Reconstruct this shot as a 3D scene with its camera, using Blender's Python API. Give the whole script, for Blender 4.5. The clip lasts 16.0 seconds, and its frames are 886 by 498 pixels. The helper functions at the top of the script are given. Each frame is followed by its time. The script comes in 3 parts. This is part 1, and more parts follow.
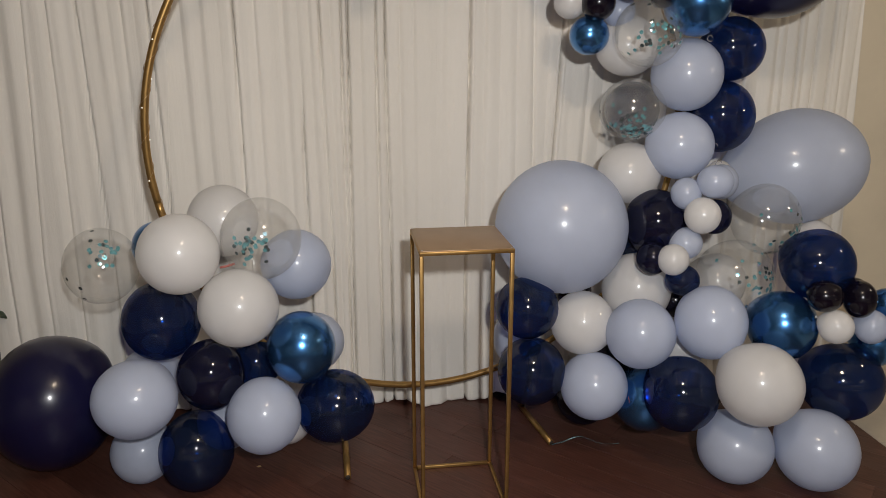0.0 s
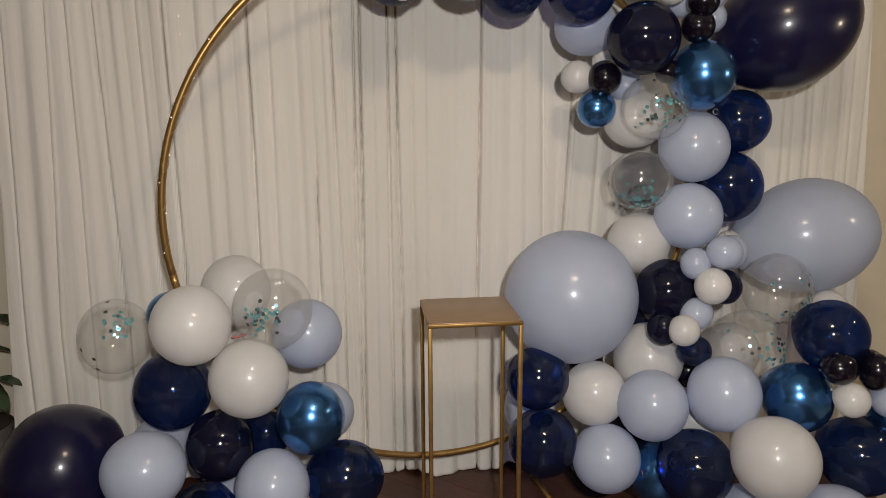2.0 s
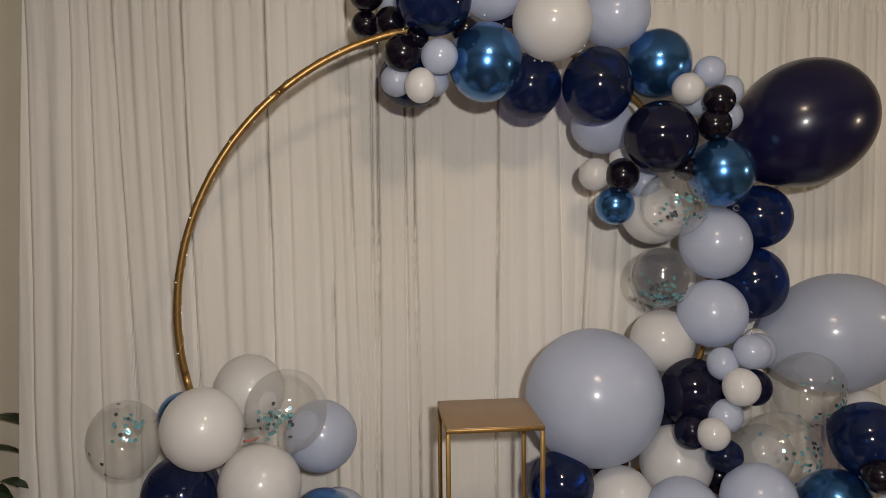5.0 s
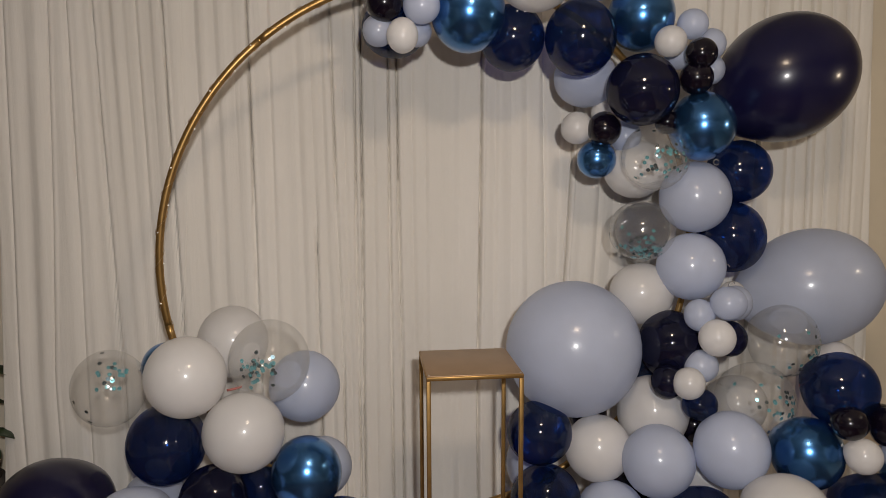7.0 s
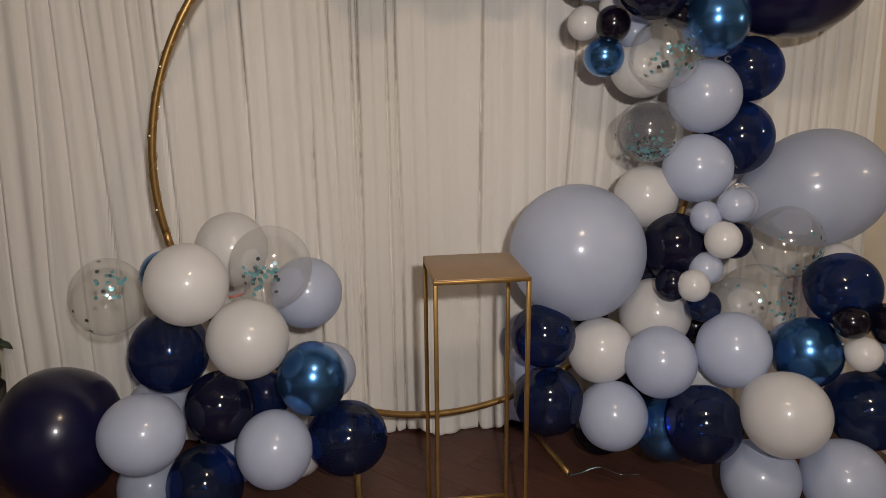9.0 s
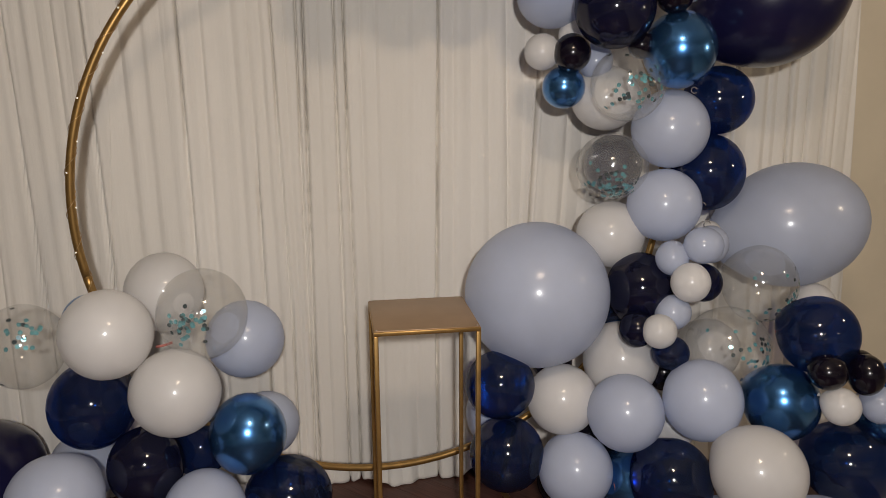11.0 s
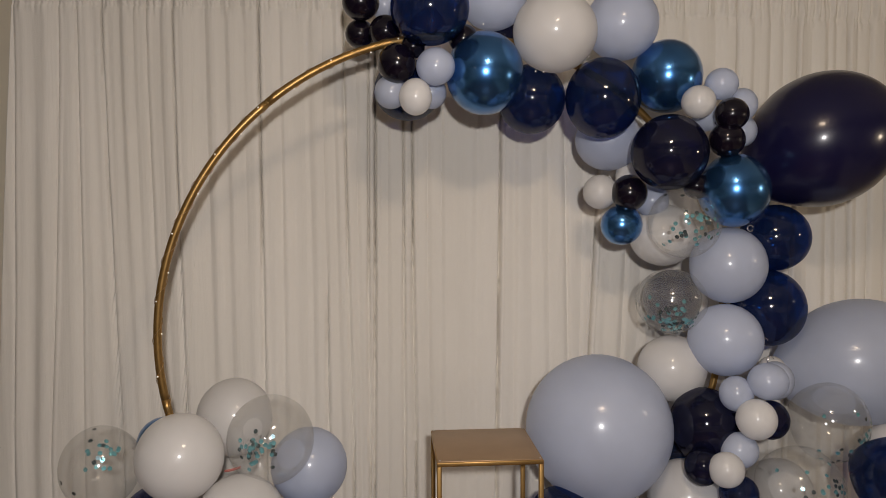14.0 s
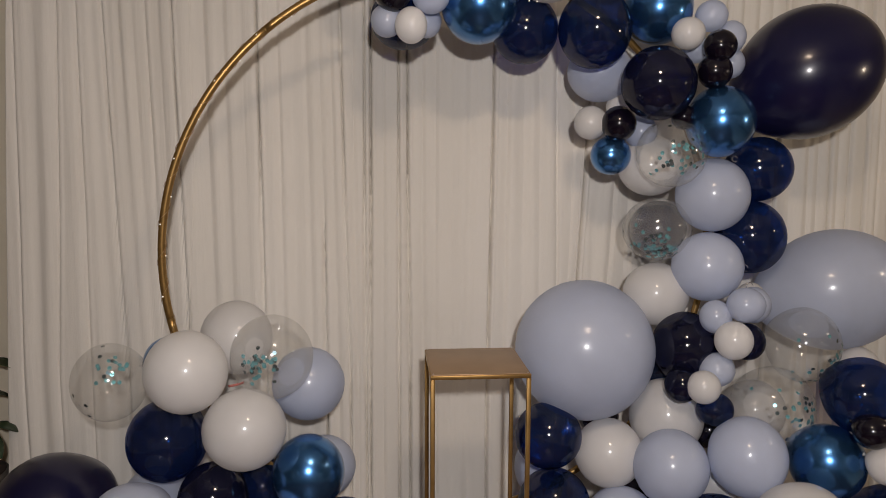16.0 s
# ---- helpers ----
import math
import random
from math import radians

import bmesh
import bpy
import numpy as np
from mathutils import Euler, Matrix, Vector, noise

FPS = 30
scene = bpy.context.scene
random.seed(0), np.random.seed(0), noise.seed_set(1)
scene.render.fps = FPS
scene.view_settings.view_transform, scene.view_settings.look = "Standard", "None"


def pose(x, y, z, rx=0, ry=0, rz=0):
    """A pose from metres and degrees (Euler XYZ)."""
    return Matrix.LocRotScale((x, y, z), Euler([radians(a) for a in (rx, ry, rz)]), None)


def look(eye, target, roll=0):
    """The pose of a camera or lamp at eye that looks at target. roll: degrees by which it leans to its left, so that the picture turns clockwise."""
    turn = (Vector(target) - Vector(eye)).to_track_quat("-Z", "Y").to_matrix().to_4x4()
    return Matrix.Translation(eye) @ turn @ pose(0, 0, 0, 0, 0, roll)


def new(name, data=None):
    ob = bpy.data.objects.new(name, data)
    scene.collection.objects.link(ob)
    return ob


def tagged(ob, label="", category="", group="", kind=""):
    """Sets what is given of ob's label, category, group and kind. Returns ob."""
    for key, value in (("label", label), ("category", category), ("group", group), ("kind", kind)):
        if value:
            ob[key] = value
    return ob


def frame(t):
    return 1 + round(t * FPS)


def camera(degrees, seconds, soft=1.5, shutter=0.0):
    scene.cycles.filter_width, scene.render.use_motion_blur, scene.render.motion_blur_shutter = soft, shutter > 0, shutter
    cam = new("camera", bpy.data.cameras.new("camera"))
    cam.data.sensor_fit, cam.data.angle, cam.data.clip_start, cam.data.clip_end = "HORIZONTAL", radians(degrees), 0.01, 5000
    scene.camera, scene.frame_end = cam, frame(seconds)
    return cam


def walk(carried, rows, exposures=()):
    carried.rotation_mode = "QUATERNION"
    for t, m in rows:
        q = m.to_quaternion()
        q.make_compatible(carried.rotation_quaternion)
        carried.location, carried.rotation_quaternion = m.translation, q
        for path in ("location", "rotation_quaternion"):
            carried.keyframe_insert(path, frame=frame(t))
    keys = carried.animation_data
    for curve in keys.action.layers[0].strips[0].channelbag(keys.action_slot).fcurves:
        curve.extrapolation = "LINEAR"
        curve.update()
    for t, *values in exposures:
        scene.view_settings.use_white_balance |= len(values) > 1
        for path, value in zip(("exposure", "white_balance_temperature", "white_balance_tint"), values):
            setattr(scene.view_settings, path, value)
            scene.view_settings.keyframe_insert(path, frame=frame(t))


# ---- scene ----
import functools

cam = camera(61.9, 16.0, soft=0.6)
PATH = [
    (0, (-0.138, 0.276, 1.558), (0.108, 2.187, 1.02), 0.0),
    (0.5, (-0.122, 0.274, 1.577), (0.113, 2.19, 1.052), 0.1),
    (1, (-0.117, 0.27, 1.595), (0.115, 2.194, 1.099), 0.0),
    (1.5, (-0.119, 0.258, 1.601), (0.096, 2.195, 1.151), -0.1),
    (2, (-0.11, 0.265, 1.615), (0.092, 2.215, 1.223), -0.3),
    (2.5, (-0.106, 0.277, 1.629), (0.087, 2.242, 1.312), -0.5),
    (3, (-0.106, 0.285, 1.65), (0.087, 2.26, 1.4), -0.6),
    (3.5, (-0.098, 0.295, 1.644), (0.079, 2.279, 1.466), -0.7),
    (3.7, (-0.086, 0.311, 1.66), (0.07, 2.298, 1.489), -0.9),
    (5.8, (-0.117, 0.309, 1.648), (0.043, 2.295, 1.483), -0.4),
    (6, (-0.095, 0.305, 1.644), (0.052, 2.29, 1.453), -0.5),
    (6.5, (-0.093, 0.296, 1.631), (0.078, 2.275, 1.399), -0.3),
    (7, (-0.087, 0.288, 1.614), (0.103, 2.262, 1.354), -0.3),
    (7.5, (-0.119, 0.297, 1.62), (0.109, 2.255, 1.284), -0.1),
    (8, (-0.146, 0.319, 1.595), (0.085, 2.263, 1.185), -0.1),
    (8.5, (-0.157, 0.326, 1.58), (0.07, 2.257, 1.109), -0.5),
    (8.7, (-0.156, 0.331, 1.577), (0.067, 2.256, 1.083), -0.6),
    (10.8, (-0.009, 0.512, 1.596), (0.267, 2.437, 1.126), -0.4),
    (11, (0.004, 0.519, 1.611), (0.263, 2.452, 1.165), -0.4),
    (11.5, (0.005, 0.527, 1.616), (0.239, 2.482, 1.265), 0.0),
    (12, (0.002, 0.526, 1.63), (0.21, 2.495, 1.35), 0.3),
    (12.5, (0.005, 0.509, 1.647), (0.185, 2.49, 1.437), 0.2),
    (13, (-0.014, 0.481, 1.643), (0.147, 2.47, 1.506), 0.1),
    (13.5, (-0.013, 0.458, 1.65), (0.112, 2.451, 1.548), -0.1),
    (14, (-0.035, 0.435, 1.638), (0.086, 2.428, 1.533), -0.2),
    (14.5, (-0.055, 0.397, 1.623), (0.065, 2.388, 1.479), -0.3),
    (15, (-0.065, 0.367, 1.602), (0.077, 2.353, 1.42), 0.0),
    (15.5, (-0.059, 0.351, 1.589), (0.08, 2.335, 1.379), 0.1),
    (16, (-0.045, 0.344, 1.58), (0.095, 2.323, 1.33), 0.2),
]
EXPOSURE = [(0.0, 0.18, 6250, 9), (1.5, 0.17, 6400, 9), (3.5, -0.05, 6620, 10), (6.5, 0.01, 6450, 11), (8.0, -0.11, 6580, 13), (11.5, 0.08, 6500, 11), (12.5, -0.12, 6570, 12), (13.5, -0.06, 6530, 12), (16.0, -0.05, 6480, 14)]
walk(cam, [(t, look(eye, target, roll)) for t, eye, target, roll in PATH], EXPOSURE)

# ---- light ----
world = bpy.data.worlds.new("world")
scene.world = world
world.use_nodes = True
world.node_tree.nodes["Background"].inputs[0].default_value = (0.9, 0.85, 0.78, 1)
world.node_tree.nodes["Background"].inputs[1].default_value = 0.03


def disc_lamp(name, eye, target, size, watts, colour):
    data = bpy.data.lights.new(name, "AREA")
    data.shape, data.size, data.energy, data.color = "DISK", size, watts, colour
    ob = new(name, data)
    ob.matrix_world = look(eye, target)
    return ob


disc_lamp("cool_lamp", (0.05, -0.10, 1.9), (0.2, 3.2, 0.7), 0.085, 45.0, (1.0, 0.965, 0.935))
disc_lamp("ceiling_lamp", (0.32, 0.86, 2.84), (0.32, 1.5, 0.0), 0.32, 18.0, (1.0, 0.78, 0.56))
# Added fill: three unseen lamps wash the far wall for soft bounce light.
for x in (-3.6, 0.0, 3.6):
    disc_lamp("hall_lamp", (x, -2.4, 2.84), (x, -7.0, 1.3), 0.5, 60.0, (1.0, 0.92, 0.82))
side = bpy.data.lights.new("side_lamp", "POINT")
side.energy, side.color, side.shadow_soft_size = 9.5, (1.0, 0.82, 0.60), 0.05
new("side_lamp", side).location = (2.60, 2.00, 1.80)

# ---- materials ----


def material(name):
    m = bpy.data.materials.new(name)
    m.use_nodes = True
    nt = m.node_tree
    return m, nt, nt.nodes["Principled BSDF"]


def node(nt, kind, **values):
    n = nt.nodes.new(kind)
    for key, value in values.items():
        n.inputs[key.replace("_", " ")].default_value = value
    return n


def noise_of(nt, scale, detail=4.0, stretch=(1, 1, 1)):
    co = nt.nodes.new("ShaderNodeTexCoord")
    mp = nt.nodes.new("ShaderNodeMapping")
    mp.inputs["Scale"].default_value = stretch
    n = node(nt, "ShaderNodeTexNoise", Scale=scale, Detail=detail)
    nt.links.new(co.outputs["Object"], mp.inputs["Vector"])
    nt.links.new(mp.outputs["Vector"], n.inputs["Vector"])
    return n


def ramp(nt, source, *stops):
    r = nt.nodes.new("ShaderNodeValToRGB")
    while len(r.color_ramp.elements) < len(stops):
        r.color_ramp.elements.new(0.5)
    for e, (at, c) in zip(r.color_ramp.elements, stops):
        e.position, e.color = at, (*c, 1)
    nt.links.new(source, r.inputs["Fac"])
    return r


def bump(nt, bsdf, source, strength, distance):
    b = node(nt, "ShaderNodeBump", Strength=strength, Distance=distance)
    nt.links.new(source, b.inputs["Height"])
    nt.links.new(b.outputs["Normal"], bsdf.inputs["Normal"])


def plain(name, c, rough, metal=0.0, vary=0.12, scale=30.0, relief=0.0, coat=0.0):
    m, nt, p = material(name)
    n = noise_of(nt, scale)
    lo, hi = [v * (1 - vary) for v in c], [min(1, v * (1 + vary)) for v in c]
    nt.links.new(ramp(nt, n.outputs["Fac"], (0.3, lo), (0.7, hi)).outputs["Color"], p.inputs["Base Color"])
    p.inputs["Roughness"].default_value, p.inputs["Metallic"].default_value = rough, metal
    p.inputs["Coat Weight"].default_value, p.inputs["Coat Roughness"].default_value = coat, 0.06
    if relief:
        bump(nt, p, n.outputs["Fac"], 0.4, relief)
    return m


def skin_gloss(nt, under, rough, front, rim):
    """A thin glossy skin over a shader: front and rim give how much it mirrors, face on and at the edge."""
    gloss = node(nt, "ShaderNodeBsdfGlossy", Roughness=rough)
    weight = node(nt, "ShaderNodeLayerWeight", Blend=0.5)
    power = node(nt, "ShaderNodeMath")
    power.operation, power.inputs[1].default_value = "POWER", 3.5
    nt.links.new(weight.outputs["Facing"], power.inputs[0])
    amount = node(nt, "ShaderNodeMath")
    amount.operation = "MULTIPLY_ADD"
    amount.inputs[1].default_value, amount.inputs[2].default_value = rim, front
    nt.links.new(power.outputs[0], amount.inputs[0])
    skin = nt.nodes.new("ShaderNodeMixShader")
    nt.links.new(amount.outputs[0], skin.inputs[0])
    nt.links.new(under, skin.inputs[1])
    nt.links.new(gloss.outputs[0], skin.inputs[2])
    nt.links.new(skin.outputs[0], nt.nodes["Material Output"].inputs["Surface"])


def latex_tone(nt, c, vary):
    """The colour of stretched latex, cloudy and a little different from balloon to balloon."""
    n = noise_of(nt, 5.0, 3.0)
    info = nt.nodes.new("ShaderNodeObjectInfo")
    lo, hi = [v * (1 - vary) for v in c], [min(1, v * (1 + vary)) for v in c]
    half = node(nt, "ShaderNodeMath")
    half.operation = "MULTIPLY_ADD"
    half.inputs[1].default_value, half.inputs[2].default_value = 0.4, -0.2
    total = node(nt, "ShaderNodeMath")
    total.operation = "ADD"
    nt.links.new(info.outputs["Random"], half.inputs[0])
    nt.links.new(n.outputs["Fac"], total.inputs[0])
    nt.links.new(half.outputs[0], total.inputs[1])
    return ramp(nt, total.outputs[0], (0.25, lo), (0.75, hi)).outputs["Color"]


def latex(name, c, rough, coat, vary=0.06, milky=0.0, gloss=0.5, skin=0.06):
    """Stretched opaque or milky latex: a soft body under a glossy skin; milky: how much light is spread through the shell."""
    m, nt, p = material(name)
    tone = latex_tone(nt, c, vary)
    nt.links.new(tone, p.inputs["Base Color"])
    p.inputs["Roughness"].default_value, p.inputs["Specular IOR Level"].default_value = rough, gloss
    p.inputs["Coat Weight"].default_value, p.inputs["Coat Roughness"].default_value = coat, skin
    fine = noise_of(nt, 220.0, 2.0)
    bump(nt, p, fine.outputs["Fac"], 0.05, 0.001)
    if milky:
        spread = nt.nodes.new("ShaderNodeBsdfTranslucent")
        nt.links.new(tone, spread.inputs["Color"])
        both = node(nt, "ShaderNodeMixShader", Fac=milky)
        nt.links.new(p.outputs[0], both.inputs[1])
        nt.links.new(spread.outputs[0], both.inputs[2])
        nt.links.new(both.outputs[0], nt.nodes["Material Output"].inputs["Surface"])
    return m


def dyed_latex(name, c, tint, see):
    """Dark see-through latex: light passes straight through the dyed shell and glints again on its far side."""
    m, nt, p = material(name)
    nt.links.new(latex_tone(nt, c, 0.12), p.inputs["Base Color"])
    p.inputs["Roughness"].default_value, p.inputs["Specular IOR Level"].default_value = 0.5, 0.0
    thin = node(nt, "ShaderNodeBsdfTransparent", Color=(*tint, 1))
    both = node(nt, "ShaderNodeMixShader", Fac=see)
    nt.links.new(p.outputs[0], both.inputs[1])
    nt.links.new(thin.outputs[0], both.inputs[2])
    skin_gloss(nt, both.outputs[0], 0.08, 0.05, 0.28)
    return m


WHITE = latex("white_latex", (0.87, 0.86, 0.85), 0.38, 0.75, milky=0.44, skin=0.14)
PALE = latex("pale_blue_latex", (0.655, 0.715, 0.86), 0.40, 0.75, milky=0.46, skin=0.17)
NAVY = dyed_latex("navy_latex", (0.016, 0.030, 0.082), (0.045, 0.175, 0.50), 0.74)
DARK = dyed_latex("midnight_latex", (0.010, 0.011, 0.034), (0.04, 0.07, 0.30), 0.52)
DEEP = latex("deep_navy_latex", (0.0075, 0.0068, 0.034), 0.30, 0.38, gloss=0.25, skin=0.14)
INK_LATEX = latex("inky_latex", (0.0045, 0.003, 0.008), 0.2, 0.45, gloss=0.25)


def chrome_latex():
    m, nt, p = material("chrome_blue_latex")
    n = noise_of(nt, 9.0, 5.0)
    nt.links.new(ramp(nt, n.outputs["Fac"], (0.35, (0.05, 0.17, 0.42)), (0.65, (0.085, 0.25, 0.55))).outputs["Color"], p.inputs["Base Color"])
    p.inputs["Metallic"].default_value, p.inputs["Roughness"].default_value = 0.92, 0.23
    p.inputs["Coat Weight"].default_value, p.inputs["Coat Roughness"].default_value = 0.35, 0.05
    return m


def clear_latex():
    m, nt, p = material("clear_latex")
    p.inputs["Base Color"].default_value = (0.88, 0.88, 0.86, 1)
    p.inputs["Roughness"].default_value, p.inputs["Specular IOR Level"].default_value = 0.3, 0.0
    spread = node(nt, "ShaderNodeBsdfTranslucent", Color=(0.92, 0.92, 0.90, 1))
    milk = node(nt, "ShaderNodeMixShader", Fac=0.5)
    nt.links.new(p.outputs[0], milk.inputs[1])
    nt.links.new(spread.outputs[0], milk.inputs[2])
    thin = node(nt, "ShaderNodeBsdfTransparent", Color=(1.0, 1.0, 0.995, 1))
    haze = noise_of(nt, 7.0, 3.0)
    amount = ramp(nt, haze.outputs["Fac"], (0.3, (0.85, 0.85, 0.85)), (0.7, (0.93, 0.93, 0.93)))
    both = nt.nodes.new("ShaderNodeMixShader")
    nt.links.new(amount.outputs["Color"], both.inputs[0])
    nt.links.new(milk.outputs[0], both.inputs[1])
    nt.links.new(thin.outputs[0], both.inputs[2])
    skin_gloss(nt, both.outputs[0], 0.09, 0.08, 0.34)
    return m


CHROME, CLEAR = chrome_latex(), clear_latex()
TEAL = plain("teal_foil", (0.13, 0.42, 0.47), 0.25, 0.5, 0.3, 60)
INK = plain("dark_foil", (0.02, 0.05, 0.06), 0.25, 0.5, 0.3, 60)
GOLD = plain("gold_paint", (0.37, 0.225, 0.078), 0.38, 0.85, 0.15, 25)
TOP = plain("satin_gold_sheet", (0.35, 0.235, 0.14), 0.42, 0.55, 0.06, 12, 0.0005)
SCREW = plain("steel_screw", (0.6, 0.58, 0.55), 0.3, 1.0)
CREAM = plain("beige_paint", (0.72, 0.64, 0.50), 0.75, 0.0, 0.05, 3, 0.001)
GREY = plain("grey_paint", (0.40, 0.37, 0.33), 0.75, 0.0, 0.05, 3, 0.001)
CEIL = plain("ceiling_paint", (0.55, 0.52, 0.47), 0.85, 0.0, 0.04, 5, 0.001)
TILE = plain("beige_tile", (0.50, 0.44, 0.35), 0.28, 0.0, 0.12, 6)
GROUT = plain("grout", (0.22, 0.19, 0.16), 0.9)
# Soil of the pot; its dark colour also paints shade in the foot tubes.
SOIL_AND_BORE = plain("soil", (0.03, 0.02, 0.015), 0.95, relief=0.01)
POT = plain("pot_glaze", (0.10, 0.09, 0.08), 0.4)
LEAF = plain("leaf_green", (0.025, 0.045, 0.02), 0.4, 0.0, 0.35, 12)
WIRE = plain("copper_wire", (0.55, 0.38, 0.20), 0.35, 1.0)
RIBBON = plain("iridescent_ribbon", (0.40, 0.60, 0.66), 0.15, 0.9, 0.3, 40)
CURL = plain("silver_ribbon", (0.75, 0.75, 0.75), 0.2, 0.8)
ROSE = plain("rose_ribbon", (0.50, 0.17, 0.14), 0.35)


def fabric():
    m, nt, p = material("ivory_drape")
    big = noise_of(nt, 2.2, 4.0, (1, 1, 0.25))
    weave = noise_of(nt, 420.0, 2.0, (1, 1, 0.5))
    nt.links.new(ramp(nt, big.outputs["Fac"], (0.3, (0.70, 0.665, 0.60)), (0.7, (0.78, 0.745, 0.685))).outputs["Color"], p.inputs["Base Color"])
    p.inputs["Roughness"].default_value = 0.8
    p.inputs["Sheen Weight"].default_value = 0.15
    crinkle = noise_of(nt, 46.0, 5.0, (1, 1, 0.05))
    both = node(nt, "ShaderNodeMath")
    both.operation, both.inputs[1].default_value = "MULTIPLY_ADD", 0.25
    nt.links.new(weave.outputs["Fac"], both.inputs[0])
    nt.links.new(crinkle.outputs["Fac"], both.inputs[2])
    bump(nt, p, both.outputs[0], 0.5, 0.005)
    return m


DRAPE = fabric()


def planks_wood():
    m, nt, p = material("dark_plank")
    info = nt.nodes.new("ShaderNodeObjectInfo")
    g = noise_of(nt, 9.0, 6.0, (1, 14, 1))
    shade = ramp(nt, g.outputs["Fac"], (0.3, (0.050, 0.018, 0.012)), (0.55, (0.084, 0.032, 0.022)), (0.75, (0.112, 0.046, 0.032)))
    tone = node(nt, "ShaderNodeHueSaturation")
    spread = node(nt, "ShaderNodeMapRange", To_Min=0.85, To_Max=1.15)
    nt.links.new(info.outputs["Random"], spread.inputs["Value"])
    nt.links.new(spread.outputs[0], tone.inputs["Value"])
    nt.links.new(shade.outputs["Color"], tone.inputs["Color"])
    nt.links.new(tone.outputs[0], p.inputs["Base Color"])
    wear = noise_of(nt, 4.0, 5.0)
    nt.links.new(ramp(nt, wear.outputs["Fac"], (0.3, (0.34, 0.34, 0.34)), (0.7, (0.52, 0.52, 0.52))).outputs["Color"], p.inputs["Roughness"])
    bump(nt, p, g.outputs["Fac"], 0.25, 0.001)
    return m


WOOD = planks_wood()


def glow():
    m, nt, p = material("fairy_glow")
    p.inputs["Emission Color"].default_value = (1.0, 0.85, 0.6, 1)
    p.inputs["Emission Strength"].default_value = 0.45
    return m


GLOW = glow()

# ---- building ----


def mesh_of(name, bm, mat, smooth=True):
    me = bpy.data.meshes.new(name)
    bm.to_mesh(me)
    bm.free()
    me.materials.append(mat)
    if smooth:
        me.polygons.foreach_set("use_smooth", [True] * len(me.polygons))
    return me


def thing(name, bm, mat, label, category, group="", kind="", smooth=True):
    return tagged(new(name, mesh_of(name, bm, mat, smooth)), label, category, group, kind)


def part(name, bm, mat, parent, label="", smooth=True):
    ob = new(name, mesh_of(name, bm, mat, smooth))
    ob.parent = parent
    if label:
        tagged(ob, label)
    return ob


def box(bm, x0, y0, z0, x1, y1, z1, bevel=0.0):
    m = Matrix.Translation(((x0 + x1) / 2, (y0 + y1) / 2, (z0 + z1) / 2)) @ Matrix.Diagonal((x1 - x0, y1 - y0, z1 - z0, 1))
    made = bmesh.ops.create_cube(bm, size=1, matrix=m)["verts"]
    if bevel:
        bmesh.ops.bevel(bm, geom=list({e for v in made for e in v.link_edges}), offset=bevel, segments=2, affect="EDGES", profile=0.5)
    return bm


def tube(bm, points, radius, sides=12, closed=False, caps=True):
    """A round tube along points."""
    pts = [Vector(p) for p in points]
    rings = []
    up = Vector((0, 0, 1))
    for i, p in enumerate(pts):
        a = pts[i - 1] if i or closed else p
        b = pts[(i + 1) % len(pts)] if i + 1 < len(pts) or closed else p
        d = (b - a).normalized()
        if abs(d.z) > 0.95:
            side_way = d.cross(Vector((0, 1, 0))).normalized()
        else:
            side_way = d.cross(Vector((0, 1, 0)) if abs(d.y) < 0.8 else up).normalized()
        other = d.cross(side_way)
        rings.append([bm.verts.new(p + radius * (math.cos(k * math.tau / sides) * side_way + math.sin(k * math.tau / sides) * other)) for k in range(sides)])
    n = len(rings)
    for i in range(n if closed else n - 1):
        r, s = rings[i], rings[(i + 1) % n]
        for k in range(sides):
            bm.faces.new((r[k], r[(k + 1) % sides], s[(k + 1) % sides], s[k]))
    if caps and not closed:
        bm.faces.new(rings[0][::-1])
        bm.faces.new(rings[-1])
    bmesh.ops.recalc_face_normals(bm, faces=bm.faces)
    return bm


# ---- room ----
CURTAIN_Y, CEILING = 3.32, 2.9


def wall(name, x0, y0, x1, y1, mat, label):
    return thing(name, box(bmesh.new(), x0, y0, -0.05, x1, y1, CEILING), mat, label, "wall", kind="structure", smooth=False)


wall("wall_north", -6.0, 3.62, 6.0, 3.74, CREAM, "plain beige painted wall behind the drapes")
wall("wall_south", -6.0, -7.12, 6.0, -7.0, GREY, "plain painted wall closing the hall")
wall("wall_east", 5.88, -7.0, 6.0, 3.62, GREY, "plain painted side wall of the hall")
wall("wall_west", -6.0, -7.0, -5.88, 3.62, GREY, "plain grey painted side wall of the hall")
thing("ceiling", box(bmesh.new(), -6.0, -7.12, CEILING, 6.0, 3.74, CEILING + 0.1), CEIL, "plain off-white painted ceiling", "ceiling", kind="structure", smooth=False)

